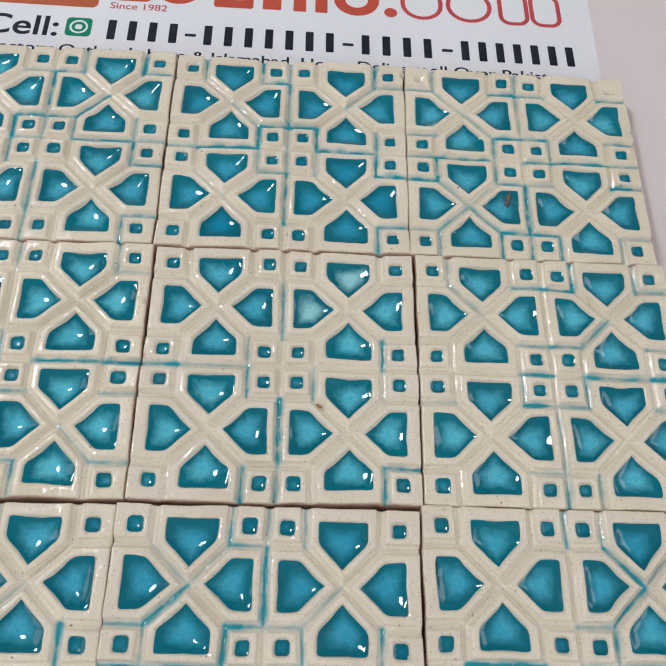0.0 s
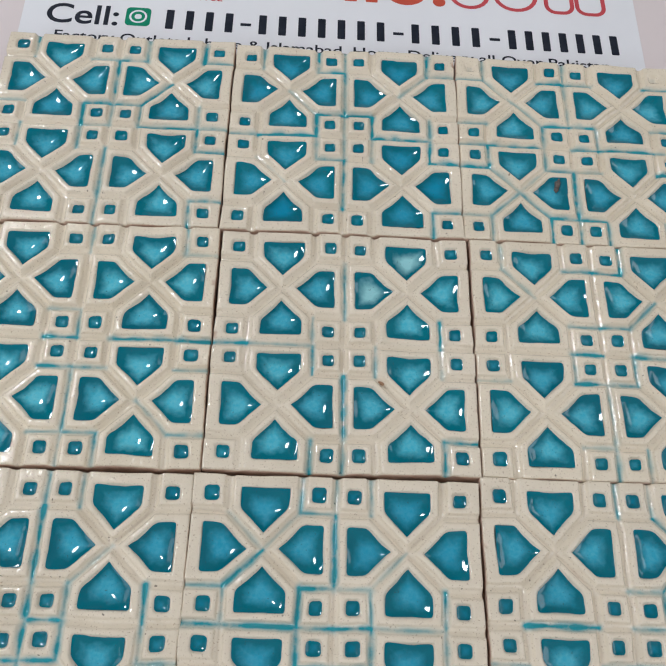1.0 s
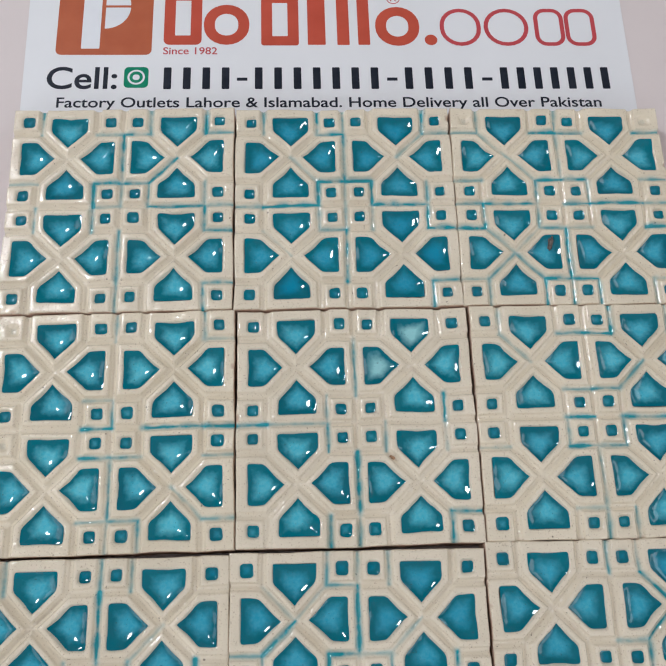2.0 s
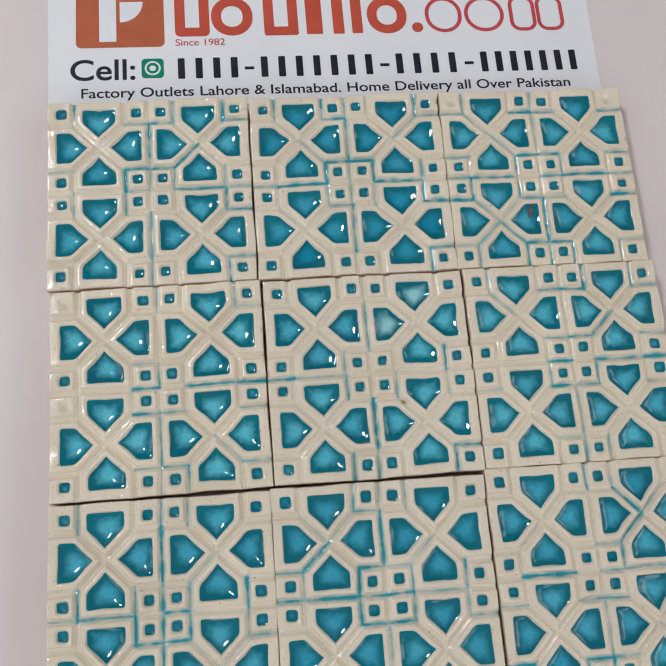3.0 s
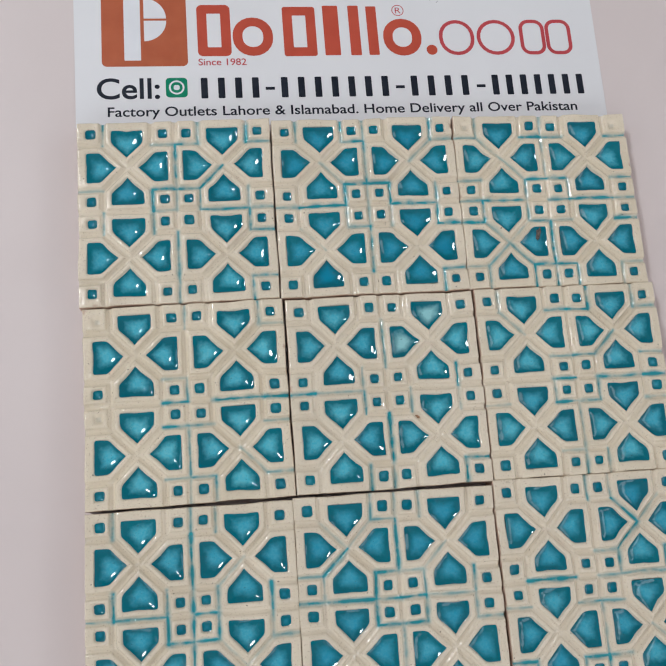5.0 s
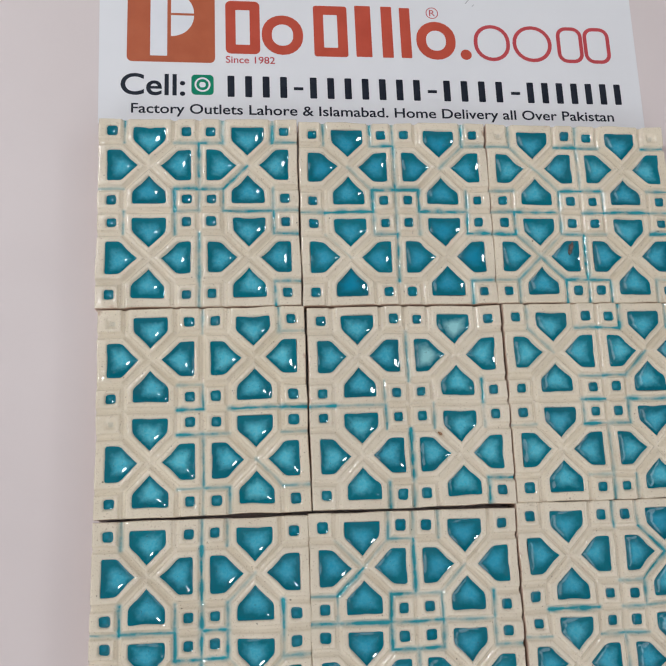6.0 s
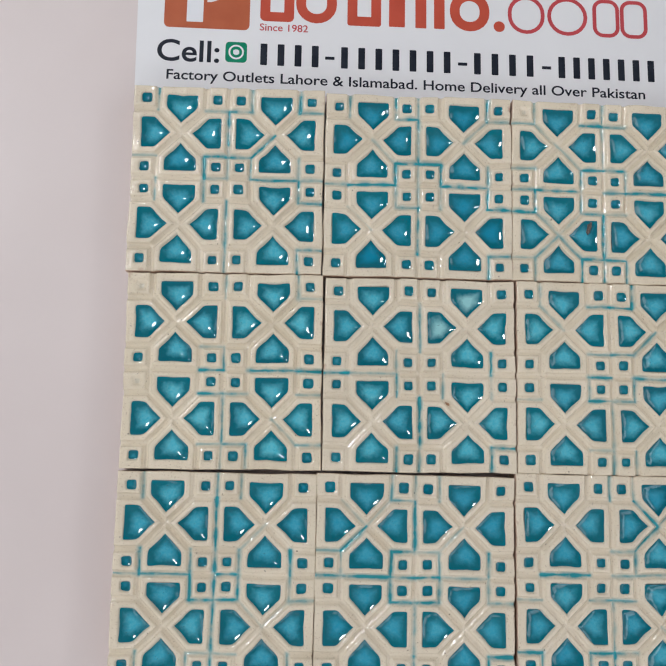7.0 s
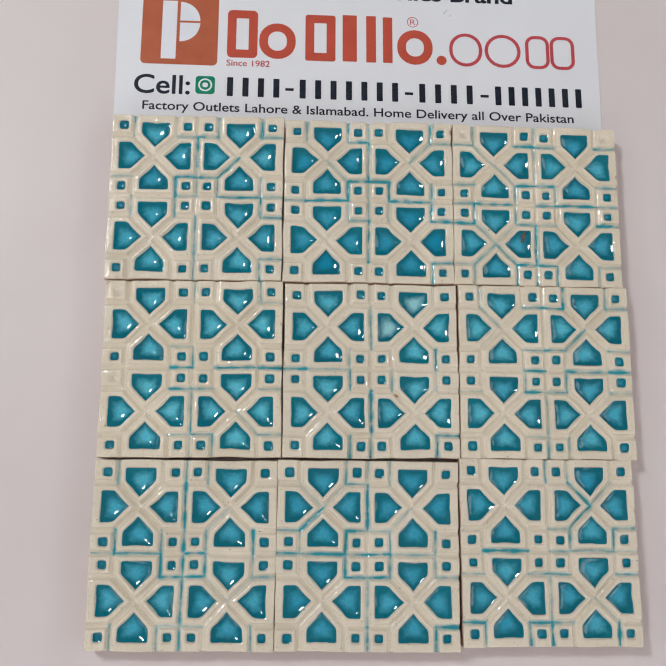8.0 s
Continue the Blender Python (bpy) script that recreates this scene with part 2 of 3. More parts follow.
def relief_mesh(seed, runs, bare=()):
    """One tile's body: raised straps, grooves, pool hollows and worn edges; runs: grooves that hold turquoise, * for faint ones;
    bare: shallow corner hollows that took none."""
    rng = np.random.default_rng(seed)
    line = np.linspace(-HALF, HALF, GRID + 1)
    x, y = np.meshgrid(line, line)
    wx = x + 0.22 * MM * waves(rng, x, y, 0.035) + 0.045 * MM * waves(rng, x, y, 0.006)
    wy = y + 0.22 * MM * waves(rng, x, y, 0.035) + 0.045 * MM * waves(rng, x, y, 0.006)
    px, py = clamp01((wx + QUARTER) / (2 * QUARTER)) * 2, clamp01((QUARTER - wy) / (2 * QUARTER)) * 2
    u, v = px - np.minimum(np.floor(px), 1), py - np.minimum(np.floor(py), 1)
    groove, inside, in_square = house_fields(u, v)
    edge = HALF - np.maximum(np.abs(x), np.abs(y))
    cross = np.minimum(np.abs(px - 1), np.abs(py - 1)) * QUARTER
    groove = np.minimum(groove, cross)
    depth = 1.85 + 0.3 * waves(rng, x, y, 0.05)
    channel = 0.74 * (1 - smooth(groove, 1.0 * MM, 2.05 * MM)) + 0.26 * (1 - smooth(groove, 0.0, 1.0 * MM))
    z = -np.clip(depth, 1.3, 2.4) * MM * channel
    z -= 0.15 * MM * smooth(-groove, -3.0 * MM, -1.6 * MM)
    slope = np.where(in_square, smooth(inside, -2.4 * MM, 0.7 * MM), smooth(inside, -2.0 * MM, 0.7 * MM))
    dry = np.zeros_like(x)
    for hx, hy in bare:
        dry = np.maximum(dry, (np.abs(px - hx) < 0.12) * (np.abs(py - hy) < 0.12) * 1.0)
    slope = slope * (1 - 0.65 * dry)
    z = z * (1 - slope) - 4.4 * MM * slope
    z -= 0.25 * MM * smooth(inside, -2.2 * MM, -0.4 * MM)
    radius = (0.85 + 0.2 * waves(rng, x, y, 0.02)) * MM
    # small knocks along the edges
    worn = clamp01((waves(rng, x, y, 0.010) - 1.45) * 1.6) * (1 - smooth(edge, 0.5 * MM, 1.8 * MM))
    z -= 0.7 * MM * worn
    away = np.clip((radius - edge) / radius, 0, 1)
    z -= radius * (1 - np.sqrt(np.clip(1 - away ** 2, 0, 1))) * 0.9
    z += 0.10 * MM * waves(rng, x, y, 0.018) + 0.016 * MM * waves(rng, x, y, 0.004)
    z += 0.25 * MM * waves(rng, x, y, 0.09, 3)
    # turquoise runs
    run = np.zeros_like(x)
    for word in runs.split():
        faint = word.endswith("*")
        x0, y0, x1, y1 = segment(word.rstrip("*"))
        lx, ly = x1 - x0, y1 - y0
        s = clamp01(((px - x0) * lx + (py - y0) * ly) / (lx * lx + ly * ly))
        d = np.hypot(px - x0 - s * lx, py - y0 - s * ly) * QUARTER
        power = (1.05 if not faint else 0.42 if word[1] == "x" else 0.68) * (0.85 + 0.25 * math.sin(seed * 7 + len(word) + 9 * x0 + 5 * y0))
        width = (0.85 if faint else 1.0) * MM * (1 + 0.25 * waves(rng, x, y, 0.012, 4))
        run = np.maximum(run, power * np.exp(-((d / width) ** 2)))
    # the walls of every hollow are coated too
    coat = smooth(inside, np.where(in_square, -0.75, -1.1) * MM, np.where(in_square, 0.35, 0.2) * MM) * (1 - 0.82 * dry)
    # a slightly wavy outline
    side = smooth(np.abs(x), 0.6 * HALF, HALF), smooth(np.abs(y), 0.6 * HALF, HALF)
    near = smooth(np.abs(x), 0.95 * HALF, HALF), smooth(np.abs(y), 0.95 * HALF, HALF)
    ox = x * (1 + 0.004 * waves(rng, y, y, 0.05) * side[0] + 0.0006 * waves(rng, y, y, 0.008) * near[0])
    oy = y * (1 + 0.004 * waves(rng, x, x, 0.05) * side[1] + 0.0006 * waves(rng, x, x, 0.008) * near[1])
    n = GRID + 1
    top = np.stack([ox, oy, z + THICK], -1).reshape(-1, 3)
    loop = np.concatenate([np.arange(n), np.arange(1, n) * n + n - 1, (n - 1) * n + np.arange(n - 2, -1, -1), np.arange(n - 2, 0, -1) * n])
    rim = top[loop]
    low, mid = rim.copy(), rim.copy()
    low[:, 2], mid[:, 2] = 0.0, THICK * 0.62
    mid[:, :2] *= (1.0 + 0.0025 * waves(rng, mid[:, 0] + mid[:, 1], mid[:, 0] - mid[:, 1], 0.01))[:, None]
    m = len(loop)
    verts = np.concatenate([top, mid, low])
    i = (np.arange(n - 1)[:, None] * n + np.arange(n - 1)[None, :]).ravel()
    quads = np.stack([i, i + 1, i + n + 1, i + n], -1)
    k = np.arange(m)
    nxt = (k + 1) % m
    base = n * n
    side1 = np.stack([loop, base + k, base + nxt, loop[nxt]], -1)
    side2 = np.stack([base + k, base + m + k, base + m + nxt, base + nxt], -1)
    faces = np.concatenate([quads, side1, side2])
    me = bpy.data.meshes.new("tile_body")
    me.vertices.add(len(verts))
    me.vertices.foreach_set("co", verts.astype(np.float32).ravel())
    me.loops.add(faces.size)
    me.loops.foreach_set("vertex_index", faces.astype(np.int32).ravel())
    me.polygons.add(len(faces))
    me.polygons.foreach_set("loop_start", np.arange(0, faces.size, 4, dtype=np.int32))
    slots = np.zeros(len(faces), dtype=np.int32)
    slots[len(quads):] = 1
    me.materials.append(CREAM)
    me.materials.append(BISQUE)
    me.polygons.foreach_set("material_index", slots)
    me.update(calc_edges=True)
    me.validate()
    me.shade_smooth()
    att = me.attributes.new("run", "FLOAT", "POINT")
    att.data.foreach_set("value", np.concatenate([run.ravel(), np.zeros(2 * m)]).astype(np.float32))
    att = me.attributes.new("worn", "FLOAT", "POINT")
    att.data.foreach_set("value", np.concatenate([worn.ravel(), np.zeros(2 * m)]).astype(np.float32))
    att = me.attributes.new("coat", "FLOAT", "POINT")
    att.data.foreach_set("value", np.concatenate([coat.ravel(), np.zeros(2 * m)]).astype(np.float32))
    return me


def pool_mesh(name, corners, seed, hollow, lip, body=0.0):
    """A pool of glass-like glaze: a shallow bowl that creeps up its walls, coloured darkest at the rim. corners in
    metres round its middle.
    """
    rng = random.Random(seed)
    ring_points = []
    for k, a in enumerate(corners):
        b = corners[(k + 1) % len(corners)]
        for j in range(8):
            ring_points.append(Vector(a).lerp(Vector(b), j / 8))
    bm = bmesh.new()
    radii = [0.12, 0.3, 0.48, 0.62, 0.74, 0.83, 0.9, 0.96, 1.0]
    tilt = (rng.uniform(-0.012, 0.012), rng.uniform(-0.012, 0.012))
    wob = [rng.uniform(-1, 1) for _ in range(4)]
    heart = (rng.uniform(-1, 1), rng.uniform(-1, 1))

    half_x = max(abs(c[0]) for c in corners)

    def height(p, r):
        w = 0.05 * MM * (wob[0] * math.sin(900 * p.x + wob[1] * 3) + wob[2] * math.sin(800 * p.y + wob[3] * 3))
        q = 0.5 * (p.x * p.x + p.y * p.y) / (half_x * half_x) + 0.5 * r * r
        return hollow * (min(q, 0.9 + 0.1 * math.tanh((q - 0.9) * 4)) - 0.9) + lip * r ** 9 + tilt[0] * p.x + tilt[1] * p.y + w

    middle = bm.verts.new((0, 0, height(Vector((0, 0)), 0)))
    rise = [body]
    loops = []
    for r in radii:
        loop = []
        for p in ring_points:
            q = p * r
            # inner rings are rounder than the outline
            q = q.lerp(q.normalized() * r * 0.0062 * (corners[0][0] ** 2 + corners[0][1] ** 2) ** 0.5 / 0.0088, 0.55 * (1 - r))
            loop.append(bm.verts.new((q.x, q.y, height(q, r))))
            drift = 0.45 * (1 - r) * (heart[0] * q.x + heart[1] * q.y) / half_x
            rise.append(body + (1 - body) * (r + drift))
        loops.append(loop)
    n = len(ring_points)
    for i in range(n):
        bm.faces.new((middle, loops[0][i], loops[0][(i + 1) % n]))
        for p, q in zip(loops, loops[1:]):
            bm.faces.new((p[i], q[i], q[(i + 1) % n], p[(i + 1) % n]))
    bmesh.ops.recalc_face_normals(bm, faces=bm.faces[:])
    me = bpy.data.meshes.new(name)
    bm.to_mesh(me)
    bm.free()
    if me.polygons[0].normal.z < 0:
        me.flip_normals()
    me.materials.append(POOL)
    me.shade_smooth()
    att = me.attributes.new("rise", "FLOAT", "POINT")
    att.data.foreach_set("value", np.array(rise, dtype=np.float32))
    return me


# a pool's outline, standing on the far edge of its quarter and pointing to the middle, round its own middle
POOL_MID = 0.22
HOUSE = [((a - 0.5) * QUARTER, (POOL_MID - b) * QUARTER) for a, b in ((0.328, 0.078), (0.328, 0.224), (0.5, 0.398), (0.672, 0.224), (0.672, 0.078))]
DOT = [(x * 3.0 * MM, y * 3.0 * MM) for x, y in ((-1, 1), (-1, -1), (1, -1), (1, 1))]
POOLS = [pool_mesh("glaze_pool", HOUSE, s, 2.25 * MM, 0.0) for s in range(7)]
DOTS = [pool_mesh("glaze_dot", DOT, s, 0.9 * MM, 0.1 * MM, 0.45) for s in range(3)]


def relief_tile(row, column, x, y, turn, wide, long, milk, runs, label, lift=0.0):
    seed = row * 3 + column
    tile = new("ceramic_tile")
    tile.empty_display_size = 0.02
    tile.matrix_world = pose(x * MM, y * MM, GROUND + lift * MM, 0, 0, turn) @ Matrix.Diagonal((wide / 101.2, long / 101.2, 1, 1))
    tagged(tile, label, "tile", "nine relief tiles laid in a square")
    bare = []
    for r, c, q, cx, cy in UNGLAZED:
        if (r, c) == (row, column):
            bare.append((q % 2 + (0.124 if cx < 0 else 0.876), q // 2 + (0.124 if cy > 0 else 0.876)))
    body = new("tile_body", relief_mesh(seed + 1, runs, bare))
    body.parent = tile
    rng = random.Random(100 + seed)
    for qi, (qx, qy) in enumerate(((-0.5, 0.5), (0.5, 0.5), (-0.5, -0.5), (0.5, -0.5))):
        mid = Vector((qx, qy, 0)) * QUARTER
        for side in range(4):
            pool = new("glaze_pool", rng.choice(POOLS))
            away = Vector((0, (0.5 - POOL_MID) * QUARTER, 0))
            spin = Matrix.Rotation(side * math.pi / 2, 4, "Z")
            pool.parent = tile
            pool.matrix_local = Matrix.Translation(mid + Vector((0, 0, THICK - 1.0 * MM + rng.uniform(-0.15, 0.2) * MM))) @ spin @ Matrix.Translation(away)
            tone = milk + rng.uniform(-0.1, 0.1)
            if (row, column, qi, side) in PALE:
                tone = 1.25
            pool.color = (1, 1, 1, min(max(tone, 0.0), 1.3))
        for cx in (-1, 1):
            for cy in (-1, 1):
                if (row, column, qi, cx, cy) in UNGLAZED:
                    continue
                dot = new("glaze_dot", rng.choice(DOTS))
                dot.parent = tile
                dot.matrix_local = Matrix.Translation(mid + Vector((cx * 0.378 * QUARTER, cy * 0.378 * QUARTER, THICK - 1.0 * MM)))
                dot.color = (1, 1, 1, max(milk - 0.35, 0))
    return tile


# pools with an almost white heart, and hollows that took no turquoise
PALE = {(1, 1, 1, 0), (1, 1, 1, 1)}
UNGLAZED = {(1, 0, 0, -1, 1), (1, 0, 2, -1, 1), (0, 2, 1, 1, 1), (0, 2, 0, -1, 1)}

TILES = [
    (0, 0, -102.8, 104.8, -0.4, 103.4, 102.7, 0.50, "a2h b1h b1v b2v b2h* n1 n0* a4h b3h a4v b3v bx3 w0* c2v e1 e2 b4v d2v d2h s1 s2* d4v d4h a1v* a3h* c1v*", 0.2),
    (0, 1, 0.4, 102.9, -0.65, 101.4, 101.7, 0.18, "a2v a2h n2* n1 b2v b2h* bx2* a4h b3h n0* a4v b3v w2 w1 c2v c2h d1v* e1 b4v d2v d2h s1 s0* d4h d4v a1v* cx1* ax4*", 0.4),
    (0, 2, 101.7, 101.2, -1.2, 100.5, 101.2, 0.50, "a1h* a1v* a2h b1h b2h n1* a3h a4h b3h a4v b3v* ax4* w2 w1 c1v c1h c2v c2h d1h* e1 e0 e2* d2h cx1 cx2* cx3 cx4 s1 s2 c3v c3h* c4h c4v d3h d4v* d4h* n2* b4h* d3v* ax1*", 0.1),
    (1, 0, -101.9, 1.6, -0.1, 102.6, 102.2, 0.80, "n2* b2v b2h* a4h* n0* w0 e1 e2 c2h d1h d2h* s1* s2* dx4* d3h* d3v* c4h* d4h*", 0.0),
    (1, 1, 0.6, 0.5, -0.45, 100.6, 101.0, 0.72, "w2 w1* b4v d2v* a4v* c2v* d1v* s1 s2 c4v d4h d4v n1*", 0.5),
    (1, 2, 102.1, -0.2, -0.8, 100.5, 101.0, 0.68, "a1v* ax1* a2h b1h b1v b2h b2v b3h bx3 w0 e1 e2 c1h* c2v* c2h d1h d1v b4h* d2h* s2 s1* c4h* d3v* a4h*", 0.3),
    (2, 0, -103.7, -101.5, -0.7, 101.2, 101.2, 0.48, "a1v n2 n1 b1v* a4v a3v w1* w2* b3v n0 e0 c2v s0 c2h d1h d1v d2v d2h b4v s1 c4v c4h* d3h* s2 c3v* d4v* dx1* dx2* bx3*", -0.2),
    (2, 1, -2.5, -102.4, -0.85, 101.0, 101.6, 0.32, "a2v a2h n2* n1 b1v* ax1* ax3 ax2* a3h* a3v* a4h b3h a4v b3v w1 w2 w0 e0 e1* b4v c2v d1v c2h d1h s1 s2 d2v d2h d4h d4v bx3*", -0.5),
    (2, 2, 98.7, -101.2, -0.45, 98.8, 100.9, 0.45, "n2* b1v* bx1 bx2* bx3 b3h b3v b4h b4v w1 e0 e1 e2* c2h d1h* d2h* c3h c3v* c4h d3h c4v s2 d4v dx4* s1* c1h*", 0.0),
]
NOTES = {
    0.18: "cream relief ceramic tile with deep turquoise glaze pools",
    0.80: "cream relief ceramic tile with pale milky turquoise pools",
    0.72: "cream relief ceramic tile with two almost white pools",
    0.32: "cream relief ceramic tile with turquoise running in most grooves",
}
for row, column, x, y, turn, wide, long, milk, runs, lift in TILES:
    relief_tile(row, column, x, y, turn, wide, long, milk, runs, NOTES.get(milk, "cream relief ceramic tile with glossy turquoise glaze pools"), max(lift, 0) * 0.6)

# ---- the printed sheet behind the tiles ----
SHEET = 0.0006


def on_sheet(u, v):
    """Place on the sheet, in millimetres along and up the print, which runs a little askew."""
    return Vector(((-140.1 + 1.0175 * u + 0.0071 * v) * MM, (166.7 - 0.0223 * u + 1.0255 * v) * MM))


sheet = new("printed_sheet")
sheet.empty_display_size = 0.02
sheet.location.z = GROUND
tagged(sheet, "white glossy printed advertising sheet lying on the floor behind the tiles", "sign")


def slab(outline, z0, z1):
    bm = bmesh.new()
    low = [bm.verts.new((*p, z0)) for p in outline]
    high = [bm.verts.new((*p, z1)) for p in outline]
    n = len(outline)
    bm.faces.new(high)
    bm.faces.new(low[::-1])
    for i in range(n):
        bm.faces.new((low[i], low[(i + 1) % n], high[(i + 1) % n], high[i]))
    bmesh.ops.recalc_face_normals(bm, faces=bm.faces[:])
    return bm


part("paper", slab([(-0.1573, 0.1605), (0.1502, 0.1555), (0.1538, 0.371), (-0.1583, 0.377)], 0.0001, SHEET), PAPER, sheet)


def rounded(u0, u1, v0, v1, r, steps=6):
    pts = []
    for cu, cv, a0 in ((u1 - r, v1 - r, 0), (u0 + r, v1 - r, 90), (u0 + r, v0 + r, 180), (u1 - r, v0 + r, 270)):
        for k in range(steps + 1):
            a = radians(a0 + 90 * k / steps)
            pts.append((cu + r * math.cos(a), cv + r * math.sin(a)))
    return pts


def printed(name, outline, mat, layer=1, label=""):
    """A flat printed shape on the sheet."""
    z = SHEET + 0.00004 * layer
    bm = slab([on_sheet(u, v) for u, v in outline], z - 0.00003, z)
    return part(name, bm, mat, sheet, label)


def printed_frame(name, u0, u1, v0, v1, r, stroke, mat, layer=1, label=""):
    """A printed hollow frame with round corners."""
    z = SHEET + 0.00004 * layer
    outer = rounded(u0, u1, v0, v1, r)
    inner = rounded(u0 + stroke, u1 - stroke, v0 + stroke, v1 - stroke, max(r - stroke, 0.4))
    bm = bmesh.new()
    a = [bm.verts.new((*on_sheet(*p), z)) for p in outer]
    b = [bm.verts.new((*on_sheet(*p), z)) for p in inner]
    n = len(a)
    for i in range(n):
        bm.faces.new((a[i], a[(i + 1) % n], b[(i + 1) % n], b[i]))
    bmesh.ops.recalc_face_normals(bm, faces=bm.faces[:])
    ob = part(name, bm, mat, sheet, label)
    if ob.data.polygons[0].normal.z < 0:
        ob.data.flip_normals()
    return ob


def letters(text, bold):
    c = bpy.data.curves.new("type", "FONT")
    c.body, c.size, c.offset, c.resolution_u = text, 1.0, bold, 5
    o = new("type", c)
    me = bpy.data.meshes.new_from_object(o.evaluated_get(bpy.context.evaluated_depsgraph_get()))
    bpy.data.objects.remove(o)
    bpy.data.curves.remove(c)
    return me


def printed_words(text, u0, u1, v, cap, mat, bold=0.0, label=""):
    """A line of print from u0 to u1 on the base line v, with capitals of the height cap."""
    bpy.context.view_layer.update()
    h = max(p.co.y for p in letters("H", bold).vertices)
    me = letters(text, bold)
    xs = [p.co.x for p in me.vertices]
    lo, hi = min(xs), max(xs)
    for p in me.vertices:
        q = on_sheet(u0 + (p.co.x - lo) / (hi - lo) * (u1 - u0), v + p.co.y / h * cap)
        p.co = (q.x, q.y, SHEET + 0.00004)
    me.name = "printed_line"
    me.materials.clear()
    me.materials.append(mat)
    if me.polygons[0].normal.z < 0:
        me.flip_normals()
    ob = new("printed_line", me)
    ob.parent = sheet
    if label:
        ob["label"] = label
    return ob


# emblem: a rust square with a white bar and two quarter discs
printed("emblem_square", rounded(-2.5, 45.2, 30.6, 77.6, 3.0), INK_RUST, 1, "rust-red printed square with rounded corners")
printed("emblem_bar", rounded(10, 19.2, 34.3, 74.0, 0.4), INK_WHITE, 2, "white printed bar")
for v_mid, sign in ((60.6, 1), (59.2, -1)):
    fan = [(21.2, v_mid)] + [(21.2 + 12.6 * math.cos(radians(a)), v_mid + sign * 12.9 * math.sin(radians(a))) for a in range(0, 91, 9)]
    printed("emblem_quarter", fan if sign > 0 else fan[::-1], INK_WHITE, 2, "white printed quarter disc")

# the name beside it, as plain frames and bars
for u0, u1, v0, v1, bend in ((51, 70, 36.6, 69.2, 3.0), (71, 94, 36.6, 61, 11.3), (100, 119, 36.2, 67.8, 1.5), (158, 180.5, 36, 59.8, 11.1)):
    printed_frame("name_block", u0, u1, v0, v1, bend, 5.6, INK_RED, 1, "red printed ring" if bend > 5 else "red printed frame")
for u0, u1, v0, v1 in ((123.5, 132.5, 36.6, 68.5), (138.4, 144.6, 36.5, 68.5), (149, 155, 36.6, 68)):
    printed("name_block", rounded(u0, u1, v0, v1, 0.5), INK_RED, 1, "red printed bar")
printed("name_block", [(186 + 3.2 * math.cos(radians(a)), 39.6 + 3.2 * math.sin(radians(a))) for a in range(0, 360, 15)], INK_RED, 1, "red printed dot")
for u0, u1, bend in ((191, 212, 10.4), (213.5, 236.5, 11.3), (239.5, 254.9, 6.0), (255.3, 271, 6.0)):
    printed_frame("name_block", u0, u1, 36, 58.8, bend, 2.2, INK_CRIMSON, 1, "thin crimson printed ring" if bend > 10 else "thin crimson printed frame")
printed_frame("small_ring", 164.4, 171.6, 61.7, 68.9, 3.55, 0.5, INK_CRIMSON, 1, "thin crimson printed ring")
printed_words("R", 166.4, 169.8, 63.4, 3.8, INK_CRIMSON)
printed_words("Since 1982", 51, 78, 31.0, 4.1, INK_CRIMSON, 0.01, "small crimson printed words")

# the top line, the contact line and the line below it
printed_words("Pakistan's", 38, 110, 82.0, 9.6, INK_DARK, 0.028, "bold dark printed words")
printed_words("NO.1", 117, 150.5, 81.6, 12.0, INK_RED, 0.03, "bold red printed words")
printed_words("Tiles Brand", 154, 232.5, 80.8, 9.6, INK_DARK, 0.028, "bold dark printed words")
printed_words("Cell:", -5.5, 29, 11.0, 12.4, INK_DARK, 0.014, "dark printed word")
printed("green_badge", rounded(32.3, 44.3, 11.4, 23.4, 2.2), INK_GREEN, 1, "green printed badge with rounded corners")
printed_frame("badge_ring", 34.0, 42.6, 13.2, 21.8, 4.25, 1.0, INK_WHITE, 2, "white printed ring")
printed("badge_mark", rounded(36.6, 40.0, 15.9, 19.0, 1.3), INK_WHITE, 2, "white printed mark")
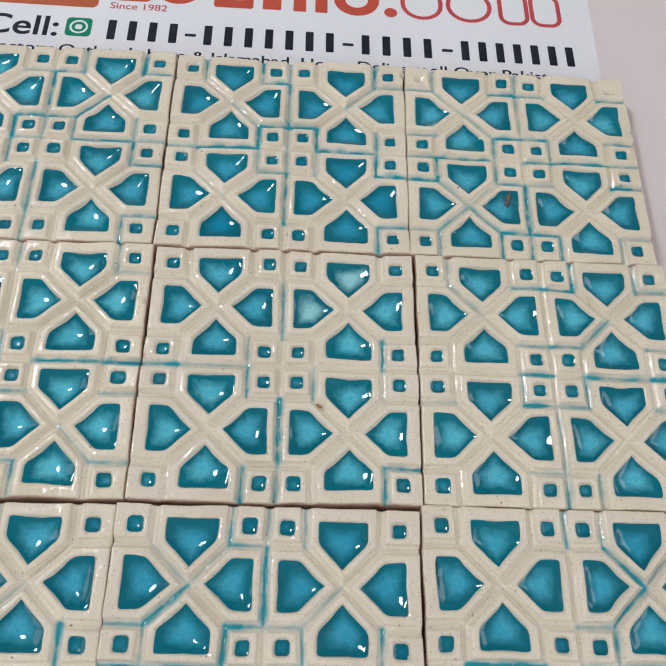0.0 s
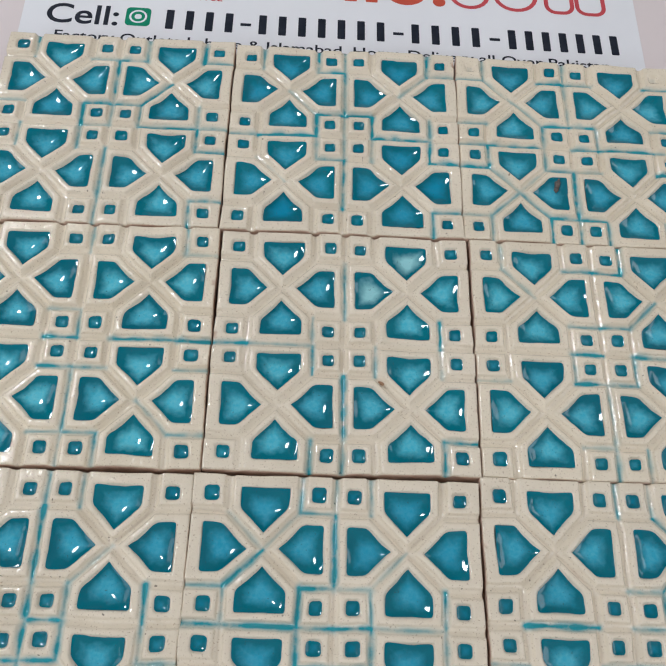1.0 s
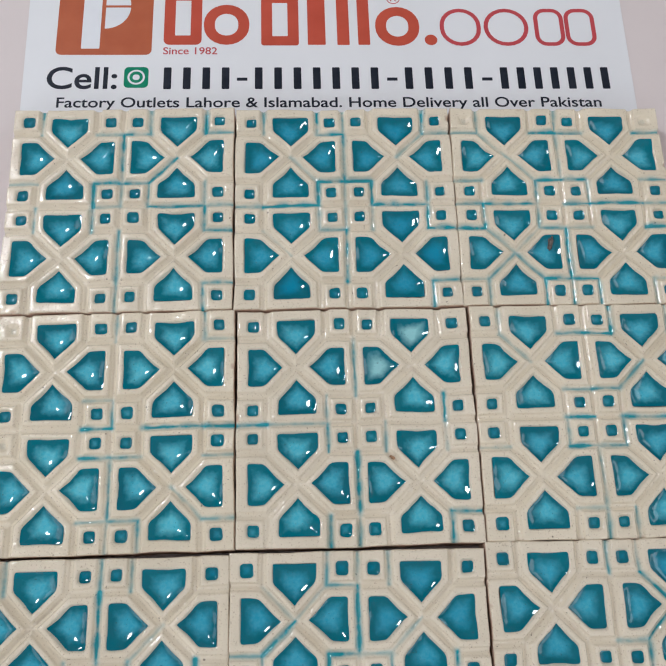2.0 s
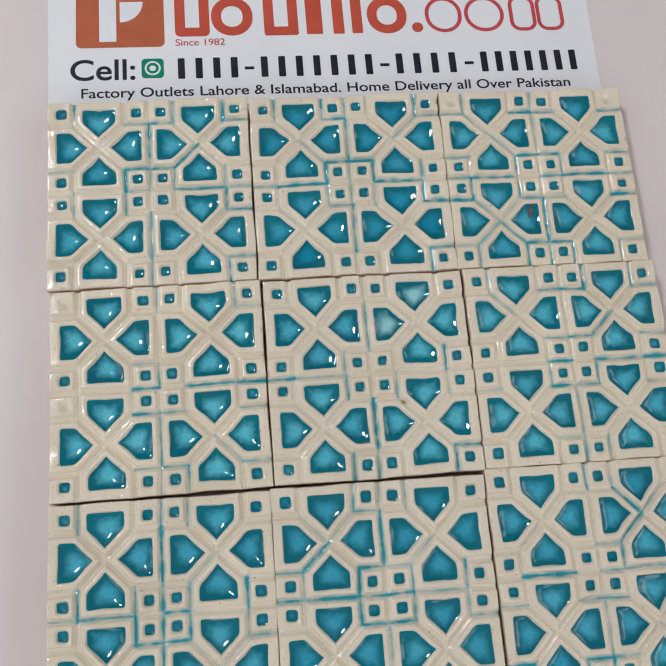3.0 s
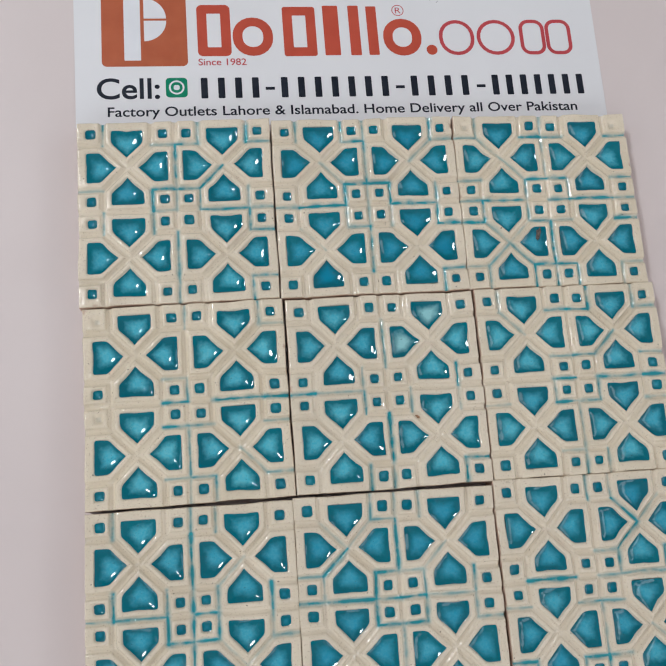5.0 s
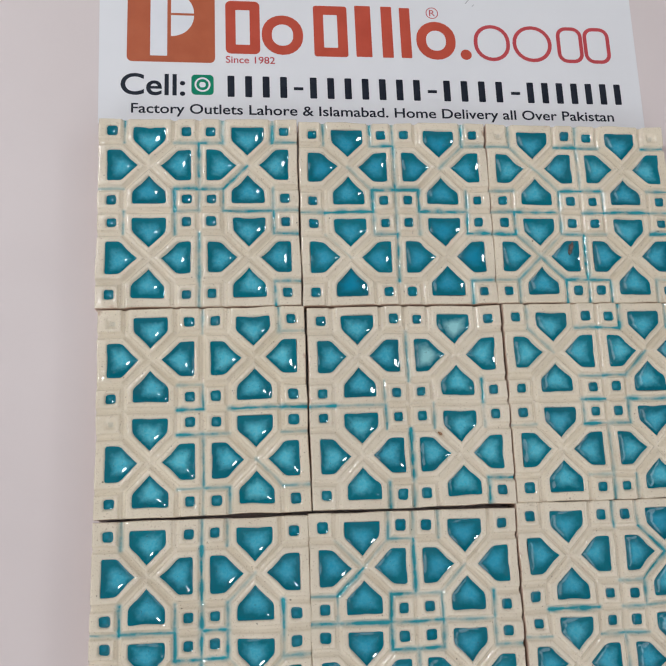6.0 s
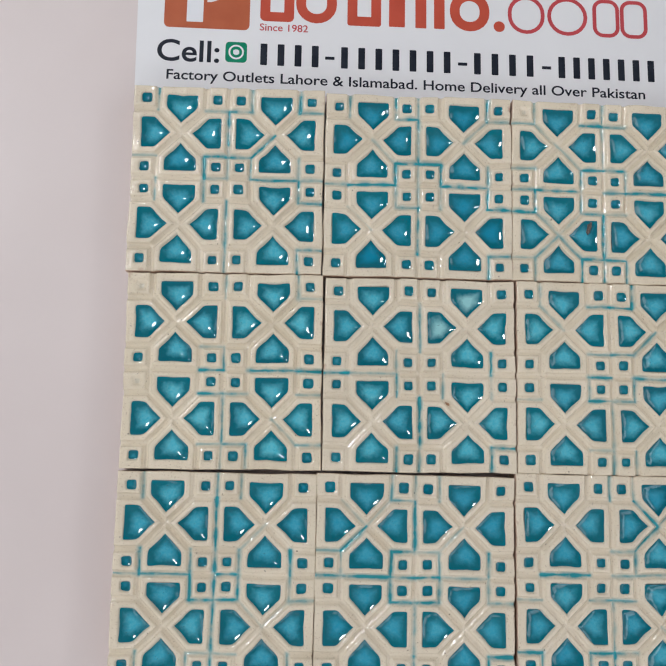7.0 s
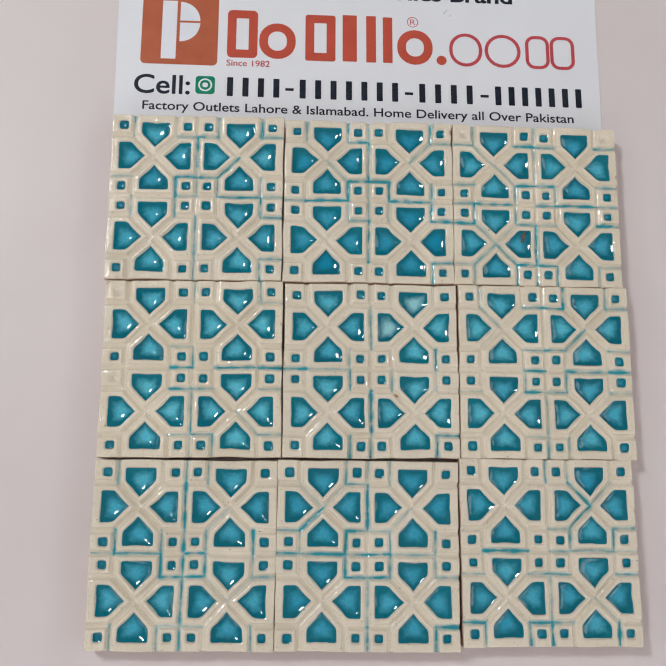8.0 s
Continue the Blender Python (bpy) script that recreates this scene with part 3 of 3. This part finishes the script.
for u0, u1, count in ((50, 86, 4), (95, 160, 7), (169.5, 207, 4), (218, 275, 7)):
    pitch = (u1 - u0 + 2.2) / count
    for k in range(count):
        mid = u0 + (k + 0.5) * pitch - 1.1
        printed("number_bar", rounded(mid - 1.9, mid + 1.9, 10.6, 23.2, 0.5), INK_DARK, 1, "dark printed bar")
for u in (90.5, 165, 212.5):
    printed("number_bar", rounded(u - 2.6, u + 2.6, 15.4, 17.2, 0.2), INK_DARK, 1, "short dark printed bar")
printed_words("Factory Outlets Lahore & Islamabad. Home Delivery all Over Pakistan", 0.3, 268, 0.3, 5.6, INK_DARK, 0.013, "small dark printed words")

for u0, u1, v0, v1 in ((187.6, 190.6, 72.0, 75.2), (191.4, 193.2, 70.4, 71.8)):
    printed("smudge", [(u0, v0), (u0 + 0.5, v0 - 0.2), (u1, v1 - 0.3), (u1 - 0.4, v1)], SMUDGE, 1, "grey-brown scuff mark")


# ---- small dirt ----
def flake(name, length, width, rise, seed, mat):
    rng = random.Random(seed)
    bm = bmesh.new()
    outline = []
    for k in range(16):
        a = 2 * math.pi * k / 16
        r = 1 + rng.uniform(-0.22, 0.22)
        outline.append((width / 2 * r * math.cos(a), length / 2 * r * math.sin(a)))
    low = [bm.verts.new((*p, rng.uniform(0, 0.2) * rise)) for p in outline]
    high = [bm.verts.new((p[0] * 0.75, p[1] * 0.8, rise * rng.uniform(0.7, 1.3))) for p in outline]
    bm.faces.new(high)
    bm.faces.new(low[::-1])
    for i in range(16):
        bm.faces.new((low[i], low[(i + 1) % 16], high[(i + 1) % 16], high[i]))
    bmesh.ops.recalc_face_normals(bm, faces=bm.faces[:])
    return finish(name, bm, mat)


crumb = flake("dry_flake", 7.2 * MM, 2.5 * MM, 1.1 * MM, 3, FLAKE)
crumb.matrix_world = pose(93.2 * MM, 81.3 * MM, GROUND + THICK - 1.75 * MM, 6, 0, -14)
tagged(crumb, "small dry brown flake lying in a glaze pool", "debris")
stain = flake("rust_spot", 2.6 * MM, 1.3 * MM, 0.15 * MM, 5, STAIN)
stain.matrix_world = pose(14.8 * MM, -14.8 * MM, GROUND + THICK - 0.3 * MM, 0, 0, 60)
tagged(stain, "tiny rust-brown spot on a tile", "stain")
